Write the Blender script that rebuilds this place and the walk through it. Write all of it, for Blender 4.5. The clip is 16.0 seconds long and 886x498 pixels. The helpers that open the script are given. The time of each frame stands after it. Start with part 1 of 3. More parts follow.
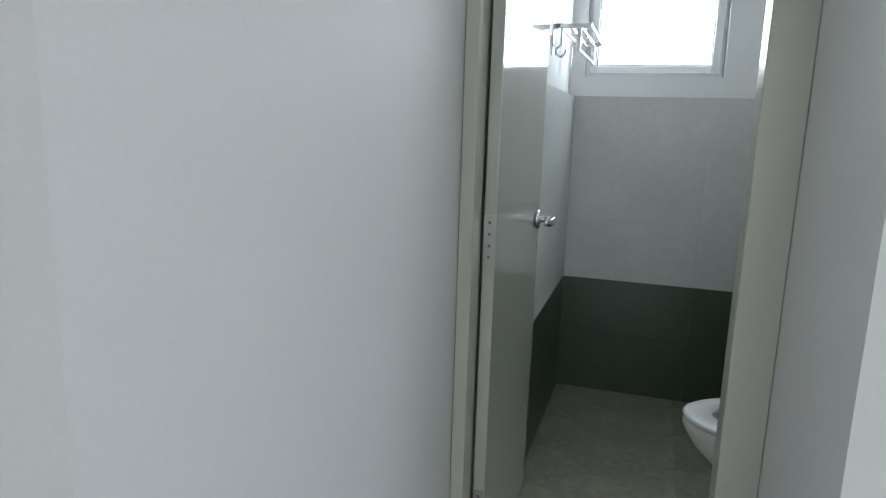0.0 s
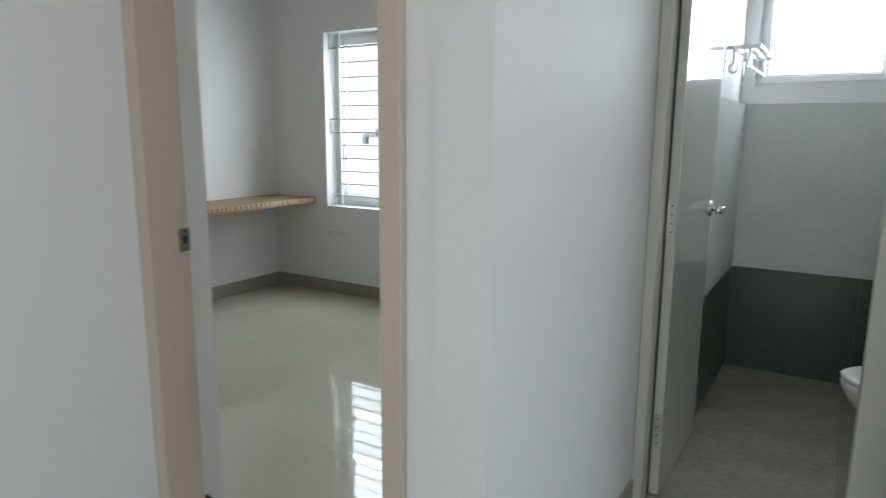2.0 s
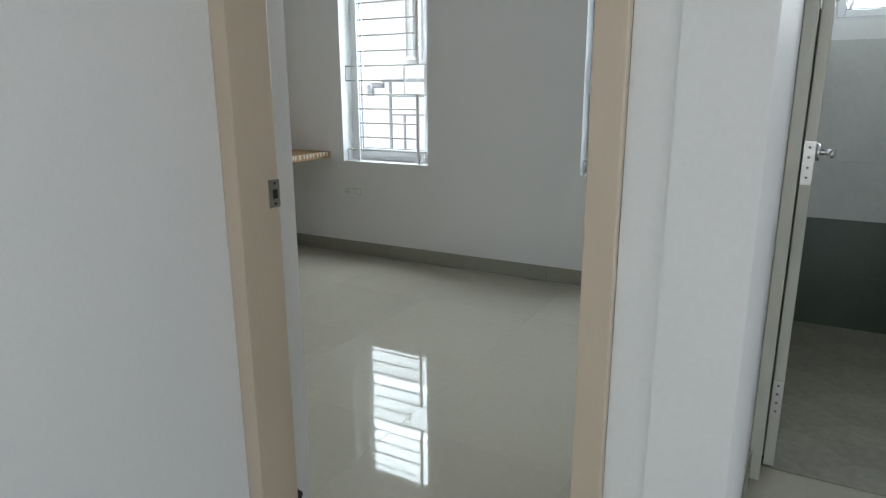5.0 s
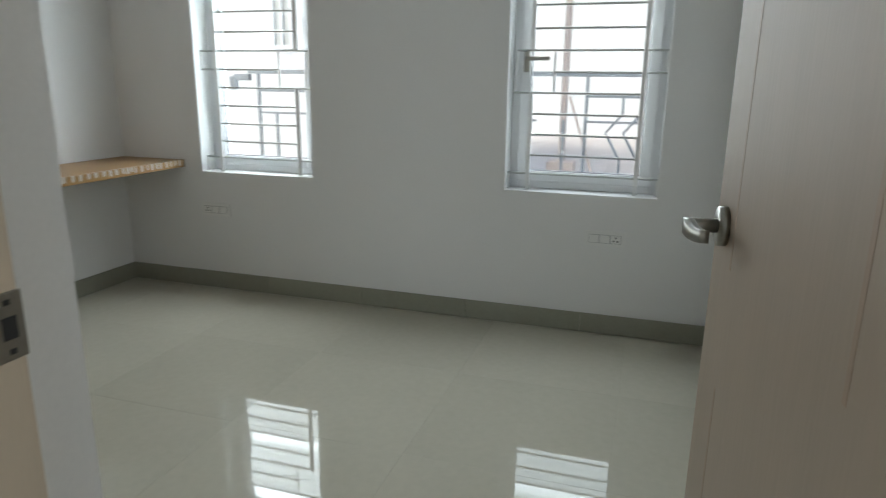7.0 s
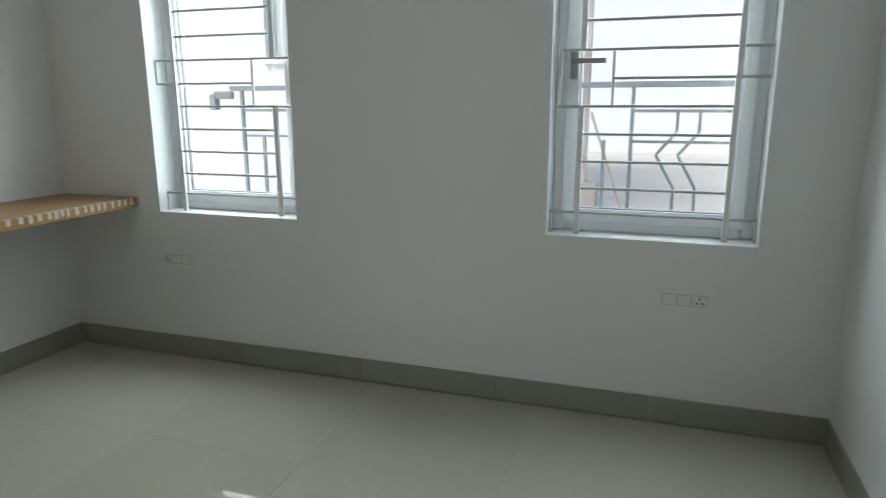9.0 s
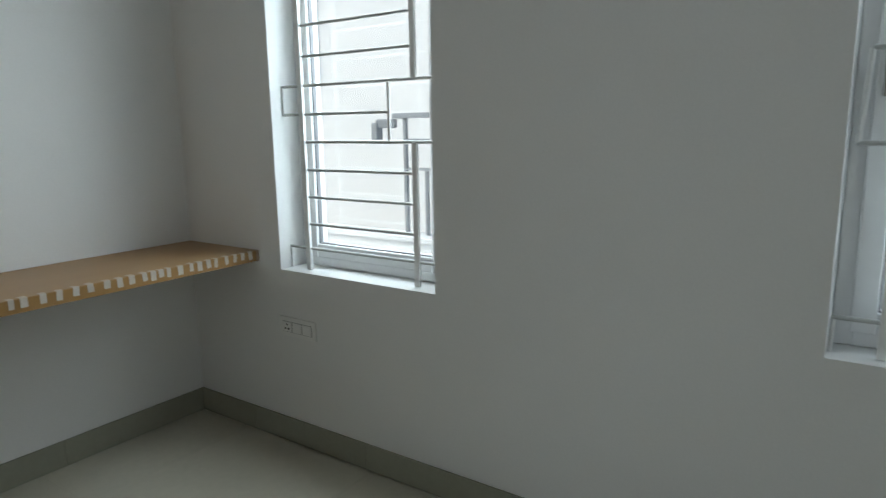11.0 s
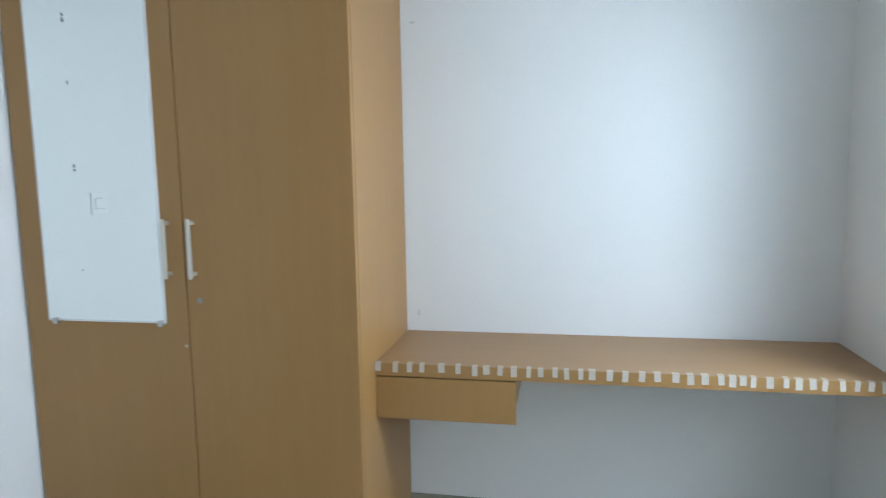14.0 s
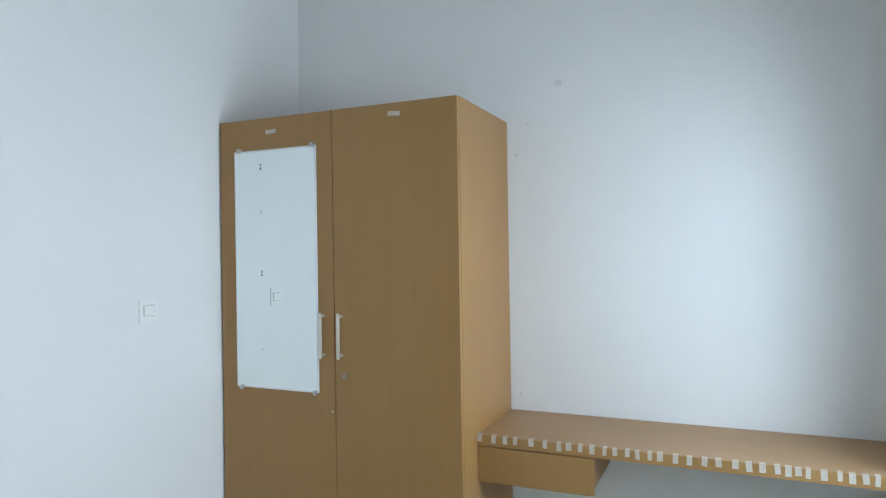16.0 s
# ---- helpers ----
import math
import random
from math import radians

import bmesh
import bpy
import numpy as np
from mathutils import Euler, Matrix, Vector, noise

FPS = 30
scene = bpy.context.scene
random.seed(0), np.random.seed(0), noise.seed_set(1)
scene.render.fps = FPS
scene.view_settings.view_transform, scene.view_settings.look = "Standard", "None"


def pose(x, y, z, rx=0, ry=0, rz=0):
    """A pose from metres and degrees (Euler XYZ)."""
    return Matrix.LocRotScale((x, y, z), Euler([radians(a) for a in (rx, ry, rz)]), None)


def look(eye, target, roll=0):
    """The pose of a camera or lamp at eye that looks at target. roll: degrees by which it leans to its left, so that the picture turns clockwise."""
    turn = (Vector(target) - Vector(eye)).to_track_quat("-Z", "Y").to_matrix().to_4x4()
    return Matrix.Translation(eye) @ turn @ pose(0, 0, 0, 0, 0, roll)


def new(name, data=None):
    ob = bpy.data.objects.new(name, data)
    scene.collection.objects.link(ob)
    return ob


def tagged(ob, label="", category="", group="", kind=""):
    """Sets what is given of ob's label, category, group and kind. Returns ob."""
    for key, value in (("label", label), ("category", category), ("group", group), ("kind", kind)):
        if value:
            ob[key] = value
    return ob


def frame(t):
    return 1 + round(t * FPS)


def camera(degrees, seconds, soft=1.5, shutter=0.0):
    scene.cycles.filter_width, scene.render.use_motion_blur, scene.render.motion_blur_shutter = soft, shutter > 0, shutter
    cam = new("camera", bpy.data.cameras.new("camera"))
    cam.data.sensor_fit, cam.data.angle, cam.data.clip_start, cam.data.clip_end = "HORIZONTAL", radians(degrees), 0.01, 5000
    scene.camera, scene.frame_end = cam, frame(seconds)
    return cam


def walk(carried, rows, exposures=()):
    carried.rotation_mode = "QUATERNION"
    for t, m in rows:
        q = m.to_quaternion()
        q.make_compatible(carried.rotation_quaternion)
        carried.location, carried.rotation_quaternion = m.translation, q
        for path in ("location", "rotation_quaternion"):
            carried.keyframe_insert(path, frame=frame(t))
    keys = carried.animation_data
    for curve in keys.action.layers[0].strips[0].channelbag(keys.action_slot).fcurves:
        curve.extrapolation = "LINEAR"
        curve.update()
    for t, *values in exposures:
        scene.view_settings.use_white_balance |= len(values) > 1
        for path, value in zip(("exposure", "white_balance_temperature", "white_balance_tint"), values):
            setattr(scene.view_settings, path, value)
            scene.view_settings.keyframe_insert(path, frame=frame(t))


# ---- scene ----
cam = camera(68.6, 16.0, soft=1.2, shutter=0.3)
PATH = [
    (0, (3.921, -3.252, 1.286), (3.327, -1.38, 0.909), 1.7),
    (0.5, (3.931, -3.407, 1.289), (3.26, -1.562, 0.904), 0.4),
    (1, (3.938, -3.63, 1.286), (3.175, -1.818, 0.918), -0.0),
    (1.5, (3.96, -3.761, 1.292), (3.158, -1.963, 0.941), 1.3),
    (2, (4.008, -3.895, 1.284), (2.984, -2.215, 0.927), 0.4),
    (2.5, (4.067, -4.063, 1.265), (2.83, -2.547, 0.855), 0.0),
    (3, (4.04, -4.169, 1.256), (2.707, -2.743, 0.821), 0.2),
    (3.5, (3.938, -4.161, 1.248), (2.759, -2.607, 0.804), -0.5),
    (4, (3.798, -4.096, 1.236), (2.731, -2.469, 0.776), 0.0),
    (6.3, (3.237, -3.427, 1.212), (2.431, -1.665, 0.716), 0.6),
    (6.5, (3.191, -3.353, 1.217), (2.4, -1.581, 0.735), 1.6),
    (7, (3.031, -3.174, 1.203), (2.449, -1.324, 0.713), 0.8),
    (7.5, (2.897, -3.032, 1.208), (2.689, -1.118, 0.667), 0.0),
    (8, (2.85, -2.773, 1.184), (2.674, -0.843, 0.69), 0.7),
    (8.5, (2.816, -2.583, 1.19), (2.461, -0.67, 0.726), -0.1),
    (9, (2.734, -2.414, 1.182), (2.123, -0.56, 0.745), -0.1),
    (11.3, (2.43, -1.577, 1.242), (1.145, -0.084, 0.896), -1.1),
    (11.5, (2.425, -1.554, 1.261), (1.009, -0.183, 0.922), -1.3),
    (12, (2.348, -1.364, 1.281), (0.662, -0.337, 0.959), -0.4),
    (12.5, (2.218, -1.247, 1.279), (0.426, -0.397, 1.023), 1.2),
    (13, (2.17, -1.105, 1.303), (0.221, -0.715, 1.079), -0.7),
    (13.5, (2.219, -0.958, 1.33), (0.243, -1.033, 1.028), 0.5),
    (14, (2.384, -0.912, 1.362), (0.434, -1.29, 1.127), -1.0),
    (14.5, (2.574, -0.793, 1.385), (0.686, -1.421, 1.179), -0.6),
    (15, (2.705, -0.714, 1.44), (0.835, -1.423, 1.388), -1.4),
    (15.5, (2.76, -0.64, 1.466), (0.928, -1.442, 1.438), -0.2),
    (16, (2.812, -0.606, 1.473), (0.982, -1.412, 1.483), -0.9),
]
EXPOSURES = [(0, 1.36, 6150, 8), (2.0, 1.38, 6250, 8), (5.0, 1.34, 6250, 8.5), (6.5, 1.32, 6450, 8), (8.0, 1.24, 6300, 5.5), (9.2, 1.15, 6250, 4.5), (11.3, 0.82, 6250, 5), (12.5, 0.60, 6250, 4.5), (13.0, 0.86, 6150, 5.5), (13.5, 1.50, 6050, 7), (14.0, 2.08, 5600, 6.5), (14.5, 2.05, 5600, 6), (16, 2.0, 5650, 6)]
walk(cam, [(t, look(eye, target, roll)) for t, eye, target, roll in PATH], EXPOSURES)

# ---- world and light ----
world = bpy.data.worlds.new("overcast_sky")
scene.world = world
world.use_nodes = True
wn, wl = world.node_tree.nodes, world.node_tree.links
sky = wn.new("ShaderNodeTexSky")
sky.sky_type = "NISHITA"
sky.sun_disc = False
sky.sun_elevation, sky.sun_rotation = radians(52), radians(-148)
sky.air_density, sky.dust_density, sky.ozone_density = 1.0, 4.0, 1.0
wl.new(sky.outputs[0], wn["Background"].inputs[0])
wn["Background"].inputs[1].default_value = 0.10

sun_data = bpy.data.lights.new("sun", "SUN")
sun_data.energy, sun_data.angle, sun_data.color = 0.75, radians(20), (1.0, 0.98, 0.95)
sun = new("sun", sun_data)
sun.matrix_world = look((-5, -8, 12), (0, 0, 0))


def daylight_fill(name, x0, x1, z0, z1, y, watts, turn=0.0, spread=170):
    """Sky light entering through an opening: a lamp that fills it and faces the room."""
    d = bpy.data.lights.new(name, "AREA")
    d.shape, d.size, d.size_y, d.energy, d.color = "RECTANGLE", x1 - x0, z1 - z0, watts, (0.90, 0.96, 1.0)
    d.spread = radians(spread)
    ob = new(name, d)
    ob.matrix_world = pose((x0 + x1) / 2, y, (z0 + z1) / 2, 90, 0, 180 + turn) @ pose(0, 0, 0, 180, 0, 0) @ pose(0, 0, 0, 0, 180, 0)
    return ob


# the sky stands high over the houses, so its light falls in steeply: three strips in each opening, leaning down, the topmost brightest
for wx0, wx1, watts, spread in ((0.565, 1.272, 3.7, 172), (2.355, 3.075, 2.15, 136)):
    for k, share in enumerate((0.6, 0.95, 1.5)):
        strip = daylight_fill("daylight_fill", wx0, wx1, 0.70 + k * 0.435, 1.135 + k * 0.435, 0.255, watts * share, 0.0, spread)
        strip.matrix_world = strip.matrix_world @ pose(0, 0, 0, 16, 0, 0)
daylight_fill("daylight_fill", 3.58, 4.18, 1.53, 2.095, 0.198, 6.3)
daylight_fill("daylight_fill", 4.333, 4.605, 1.53, 2.095, 0.198, 3.0)


# ---- materials ----
def mat(name, base, rough=0.5, metal=0.0, vary=0.06, scale=3.0, fine=60.0, bump=0.05, grain=None, rand=0.0, spec=0.5, coat=0.0):
    """A surface with two scales of variation: broad clouds and a fine grain."""
    m = bpy.data.materials.new(name)
    m.use_nodes = True
    n, l = m.node_tree.nodes, m.node_tree.links
    b = n["Principled BSDF"]
    b.inputs["Roughness"].default_value = rough
    b.inputs["Metallic"].default_value = metal
    b.inputs["Specular IOR Level"].default_value = spec
    b.inputs["Coat Weight"].default_value = coat
    b.inputs["Coat Roughness"].default_value = 0.08
    co = n.new("ShaderNodeTexCoord")
    mp = n.new("ShaderNodeMapping")
    l.new(co.outputs["Object"], mp.inputs[0])
    if grain:
        mp.inputs["Scale"].default_value = grain
    broad = n.new("ShaderNodeTexNoise")
    broad.inputs["Scale"].default_value, broad.inputs["Detail"].default_value = scale, 4
    small = n.new("ShaderNodeTexNoise")
    small.inputs["Scale"].default_value, small.inputs["Detail"].default_value = fine, 3
    l.new(mp.outputs[0], broad.inputs[0])
    l.new(mp.outputs[0], small.inputs[0])
    mix = n.new("ShaderNodeMath")
    mix.operation = "ADD"
    l.new(broad.outputs[0], mix.inputs[0])
    l.new(small.outputs[0], mix.inputs[1])
    rng = n.new("ShaderNodeMapRange")
    rng.inputs["From Min"].default_value, rng.inputs["From Max"].default_value = 0.6, 1.4
    rng.inputs["To Min"].default_value, rng.inputs["To Max"].default_value = 1 - vary, 1 + vary
    l.new(mix.outputs[0], rng.inputs[0])
    col = n.new("ShaderNodeVectorMath")
    col.operation = "SCALE"
    col.inputs[0].default_value = base
    last = rng.outputs[0]
    if rand:
        info = n.new("ShaderNodeObjectInfo")
        rr = n.new("ShaderNodeMapRange")
        rr.inputs["To Min"].default_value, rr.inputs["To Max"].default_value = 1 - rand, 1 + rand
        l.new(info.outputs["Random"], rr.inputs[0])
        mul = n.new("ShaderNodeMath")
        mul.operation = "MULTIPLY"
        l.new(last, mul.inputs[0])
        l.new(rr.outputs[0], mul.inputs[1])
        last = mul.outputs[0]
    l.new(last, col.inputs[3])
    l.new(col.outputs[0], b.inputs["Base Color"])
    if bump:
        bp = n.new("ShaderNodeBump")
        bp.inputs["Strength"].default_value, bp.inputs["Distance"].default_value = bump, 0.004
        l.new(mix.outputs[0], bp.inputs["Height"])
        l.new(bp.outputs[0], b.inputs["Normal"])
    return m


WALL = mat("white_wall_paint", (0.80, 0.80, 0.79), 0.6, vary=0.03, scale=1.1, fine=140, bump=0.05)
CEIL = mat("ceiling_paint", (0.86, 0.86, 0.85), 0.7, vary=0.015, scale=1.0, fine=120, bump=0.03)
TILE = mat("polished_beige_tile", (0.50, 0.48, 0.395), 0.025, vary=0.045, scale=1.6, fine=30, bump=0.0, rand=0.03, spec=0.30)
GROUT = mat("grout", (0.47, 0.45, 0.37), 0.8, vary=0.1)
SKIRT = mat("skirting_tile", (0.30, 0.30, 0.24), 0.15, vary=0.06, scale=3, fine=50, bump=0.0, rand=0.03)
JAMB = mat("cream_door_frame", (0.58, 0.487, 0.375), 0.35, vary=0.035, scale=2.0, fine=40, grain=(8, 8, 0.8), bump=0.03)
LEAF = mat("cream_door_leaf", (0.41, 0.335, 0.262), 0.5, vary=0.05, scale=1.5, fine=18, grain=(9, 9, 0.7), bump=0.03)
GROOVE_AND_CAP = mat("groove_shade_and_cap", (0.40, 0.30, 0.22), 0.5, vary=0.1, bump=0.0)
BJAMB = mat("pale_bath_frame", (0.55, 0.55, 0.48), 0.3, vary=0.03, scale=2.0, fine=60, bump=0.02)
BLEAF = mat("glossy_bath_leaf", (0.55, 0.55, 0.49), 0.1, vary=0.02, scale=2.0, fine=60, bump=0.01, coat=0.4)
WOOD = mat("oak_laminate", (0.34, 0.19, 0.062), 0.40, vary=0.055, scale=1.6, fine=20, grain=(16, 16, 1.0), bump=0.02)
WOODH = mat("oak_laminate_across", (0.36, 0.22, 0.10), 0.42, vary=0.055, scale=1.6, fine=20, grain=(16, 1.0, 16), bump=0.02)
TAPE = mat("paper_tape", (0.55, 0.50, 0.445), 0.7, vary=0.08, scale=20, fine=150, bump=0.1)
STEEL = mat("brushed_steel", (0.55, 0.54, 0.52), 0.28, metal=1.0, vary=0.06, scale=8, fine=120, bump=0.02)
DSTEEL = mat("dull_steel", (0.32, 0.31, 0.28), 0.38, metal=1.0, vary=0.10, scale=12, fine=120, bump=0.03)
CHROME = mat("chrome", (0.75, 0.76, 0.77), 0.08, metal=1.0, vary=0.03, bump=0.0)
DARK = mat("dark_hole", (0.02, 0.02, 0.02), 0.7, bump=0.0)
PLASTIC = mat("white_plastic", (0.82, 0.82, 0.80), 0.3, vary=0.02, bump=0.0)
UPVC = mat("white_upvc", (0.80, 0.81, 0.82), 0.25, vary=0.02, scale=4, bump=0.0)
GASKET = mat("grey_gasket", (0.16, 0.16, 0.17), 0.6, bump=0.0)
# Same white paint as GRILLE; backlit darkness against the sky is in this colour.
BACKLIT_BAR = mat("backlit_white_steel", (0.46, 0.47, 0.46), 0.4, vary=0.10, scale=10, fine=80, bump=0.03)
GRILLE = mat("white_painted_steel", (0.78, 0.78, 0.77), 0.4, metal=0.0, vary=0.08, scale=10, fine=80, bump=0.03)
RAIL = mat("grey_railing", (0.27, 0.285, 0.30), 0.45, vary=0.12, scale=8, fine=60, bump=0.05)
BGREY = mat("light_grey_wall_tile", (0.57, 0.58, 0.56), 0.4, vary=0.07, scale=4, fine=40, bump=0.03, rand=0.02)
BDARK = mat("dark_green_grey_tile", (0.052, 0.072, 0.046), 0.3, vary=0.15, scale=4, fine=40, bump=0.03, rand=0.04)
BFLOOR = mat("cement_floor_tile", (0.26, 0.245, 0.19), 0.45, vary=0.28, scale=5, fine=30, bump=0.05, rand=0.03)
CERAMIC = mat("white_ceramic", (0.82, 0.82, 0.80), 0.06, vary=0.01, bump=0.0, coat=0.3)
RENDERW = mat("white_exterior_render", (0.82, 0.825, 0.82), 0.8, vary=0.03, scale=0.6, fine=30, bump=0.1)
PINK = mat("pink_exterior_render", (0.50, 0.42, 0.38), 0.8, vary=0.08, scale=0.6, fine=30, bump=0.1)
CLAY = mat("clay_roof_tile", (0.40, 0.24, 0.17), 0.8, vary=0.2, scale=3, fine=25, bump=0.2)
EARTH = mat("bare_ground", (0.58, 0.52, 0.48), 0.9, vary=0.2, scale=0.3, fine=6, bump=0.3)
SATIN = mat("satin_handle", (0.68, 0.65, 0.58), 0.42, metal=0.6, vary=0.04, bump=0.0)
SMUDGE = mat("wall_smudge", (0.66, 0.66, 0.65), 0.7, vary=0.2, scale=30, fine=150, bump=0.1)
OUTLINE = mat("plate_edge_grey", (0.40, 0.40, 0.40), 0.6, vary=0.1, scale=30, fine=150, bump=0.05)

MIRROR = bpy.data.materials.new("mirror_silver")
MIRROR.use_nodes = True
mb = MIRROR.node_tree.nodes["Principled BSDF"]
mb.inputs["Base Color"].default_value = (0.86, 0.90, 0.89, 1)
mb.inputs["Metallic"].default_value, mb.inputs["Roughness"].default_value = 1.0, 0.02

GLASS = bpy.data.materials.new("window_glass")
GLASS.use_nodes = True
gn, gl = GLASS.node_tree.nodes, GLASS.node_tree.links
g_tr, g_gl, g_mx = gn.new("ShaderNodeBsdfTransparent"), gn.new("ShaderNodeBsdfGlossy"), gn.new("ShaderNodeMixShader")
g_tr.inputs[0].default_value = (0.93, 0.96, 0.96, 1)
g_gl.inputs["Roughness"].default_value = 0.02
g_mx.inputs[0].default_value = 0.05
gl.new(g_tr.outputs[0], g_mx.inputs[1])
gl.new(g_gl.outputs[0], g_mx.inputs[2])
gl.new(g_mx.outputs[0], gn["Material Output"].inputs[0])


# ---- building blocks ----
def box(bm, x0, x1, y0, y1, z0, z1, bevel=0.0):
    vs = bmesh.ops.create_cube(bm, size=1.0)["verts"]
    for v in vs:
        v.co = Vector(((x0 + x1) / 2 + v.co.x * (x1 - x0), (y0 + y1) / 2 + v.co.y * (y1 - y0), (z0 + z1) / 2 + v.co.z * (z1 - z0)))
    if bevel:
        es = list({e for v in vs for e in v.link_edges})
        bmesh.ops.bevel(bm, geom=es, offset=bevel, segments=2, affect="EDGES", profile=0.6)
    return bm


def boxes(*rows, bevel=0.0):
    bm = bmesh.new()
    for r in rows:
        box(bm, *r, bevel=bevel)
    return bm


def rod(bm, a, b, r, seg=12):
    a, b = Vector(a), Vector(b)
    d = b - a
    m = Matrix.Translation((a + b) / 2) @ d.to_track_quat("Z", "Y").to_matrix().to_4x4()
    bmesh.ops.create_cone(bm, cap_ends=True, segments=seg, radius1=r, radius2=r, depth=d.length, matrix=m)
    return bm


def rods(r, *pairs):
    bm = bmesh.new()
    for a, b in pairs:
        rod(bm, a, b, r)
    return bm


def mesh_from(name, bm, material, smooth=False):
    me = bpy.data.meshes.new(name)
    bm.to_mesh(me)
    bm.free()
    me.materials.append(material)
    if smooth:
        for p in me.polygons:
            p.use_smooth = True
    return me


def part(name, bm, material, parent, label="", smooth=False):
    ob = new(name, mesh_from(name, bm, material, smooth))
    ob.parent = parent
    if label:
        tagged(ob, label)
    return ob


def piece(name, me, parent, x, y, z):
    ob = new(name, me)
    ob.parent = parent
    ob.location = (x, y, z)
    return ob


def thing(name, label, category, group="", at=None):
    ob = new(name)
    ob.empty_display_size = 0.1
    if at is not None:
        ob.matrix_world = at
    return tagged(ob, label, category, group)


def structure(name, bm, material, label, category):
    return tagged(new(name, mesh_from(name, bm, material)), label, category, kind="structure")


# ---- large structure ----
CEILING = 2.9
W1, W2 = (0.560, 1.277), (2.350, 3.080)
SILL, HEAD = 0.697, 2.010
BW1, BW2 = (3.575, 4.185), (4.328, 4.610)
BSILL, BHEAD = 1.525, 2.10


def wall_with_openings(x0, x1, y0, y1, holes, top=CEILING, base=-0.1):
    """A wall along x with rectangular holes (x0, x1, z0, z1), made of butted blocks."""
    bm = bmesh.new()
    at = x0
    for hx0, hx1, hz0, hz1 in holes:
        if hx0 > at:
            box(bm, at, hx0, y0, y1, base, top)
        if hz0 > base:
            box(bm, hx0, hx1, y0, y1, base, hz0)
        box(bm, hx0, hx1, y0, y1, hz1, top)
        at = hx1
    if at < x1:
        box(bm, at, x1, y0, y1, base, top)
    bmesh.ops.remove_doubles(bm, verts=bm.verts, dist=1e-5)
    return bm


structure("wall_north", wall_with_openings(-0.2, 3.365, 0.0, 0.2, [(*W1, SILL, HEAD), (*W2, SILL, HEAD)]), WALL, "white painted plaster wall with two barred windows", "wall")
structure("wall_west", boxes((-0.2, 0, -2.655, 0, -0.1, CEILING)), WALL, "plain white painted wall behind the desk", "wall")
structure("wall_south", wall_with_openings(-0.2, 3.365, -2.868, -2.655, [(2.452, 3.298, -0.1, 2.10)]), WALL, "white painted wall around the bedroom door", "wall")
structure("wall_east", boxes((3.365, 3.487, -2.875, 0.2, -0.1, CEILING)), WALL, "white painted wall between bedroom and bathroom", "wall")
structure("wall_hall_west", boxes((2.30, 2.452, -7.5, -2.868, -0.1, CEILING)), WALL, "plain white painted hallway wall", "wall")
structure("wall_bath_south", wall_with_openings(3.487, 4.95, -1.755, -1.62, [(3.489, 4.204, -0.1, 2.10)]), WALL, "white wall around the bathroom door", "wall")
structure("wall_bath_north", wall_with_openings(3.487, 4.95, -0.055, 0.2, [(*BW1, BSILL, BHEAD), (*BW2, BSILL, BHEAD)]), WALL, "white bathroom wall above grey tiles", "wall")
structure("wall_bath_east", boxes((4.69, 4.95, -1.62, -0.055, -0.1, CEILING)), WALL, "white bathroom wall behind the toilet", "wall")
structure("wall_hall_east", boxes((4.204, 4.95, -2.308, -1.755, -0.1, CEILING)), WALL, "white hallway wall beside the bathroom door", "wall")
structure("wall_hall_north", boxes((4.95, 7.0, -2.308, -2.108, -0.1, CEILING)), WALL, "plain white hall wall", "wall")
# Two hall walls out of view; their openings are added to let light in.
structure("wall_hall_far_east", boxes((6.8, 7.0, -7.5, -4.65, -0.1, CEILING), (6.8, 7.0, -2.65, -2.308, -0.1, CEILING), (6.8, 7.0, -4.65, -2.65, -0.1, 0.5), (6.8, 7.0, -4.65, -2.65, 2.3, CEILING)), WALL, "unseen white hall wall with an opening added for light", "wall")
structure("wall_hall_south", wall_with_openings(2.30, 7.0, -7.7, -7.5, [(3.4, 5.8, 0.5, 2.3)]), WALL, "unseen white hall wall with an opening added for light", "wall")
structure("ceiling", boxes((-0.2, 2.30, -2.868, 0.2, CEILING, CEILING + 0.15), (2.30, 3.487, -7.7, 0.2, CEILING, CEILING + 0.15), (3.487, 7.0, -7.7, 0.2, CEILING, CEILING + 0.15)), CEIL, "plain white ceiling", "ceiling")
floor = structure("floor", boxes((-0.2, 2.30, -2.868, 0.2, -0.25, -0.004), (2.30, 4.95, -7.7, 0.2, -0.25, -0.004), (4.95, 7.0, -7.7, -2.108, -0.25, -0.004)), GROUT, "polished beige vitrified tile floor", "floor")
bath_floor = structure("floor_bathroom", boxes((3.487, 4.69, -1.685, -0.055, -0.003, 0.002)), GROUT, "mottled grey bathroom floor", "floor")
ground = structure("ground", boxes((-400, 400, -400, 400, -0.5, -0.26)), EARTH, "bare ground around the house", "ground")


# Added lamps in the unseen openings brighten the hall walls.
hall_fill_s = daylight_fill("daylight_fill", 3.5, 5.7, 0.55, 2.25, -7.69, 10.5, 180, 180)
hall_fill_e = daylight_fill("daylight_fill", -0.95, 0.95, 0.55, 2.25, 0, 6.8, 0, 180)
hall_fill_e.matrix_world = pose(6.99, -3.65, 1.4, 0, 0, -90) @ pose(0, 0, 0, -90, 0, 0)


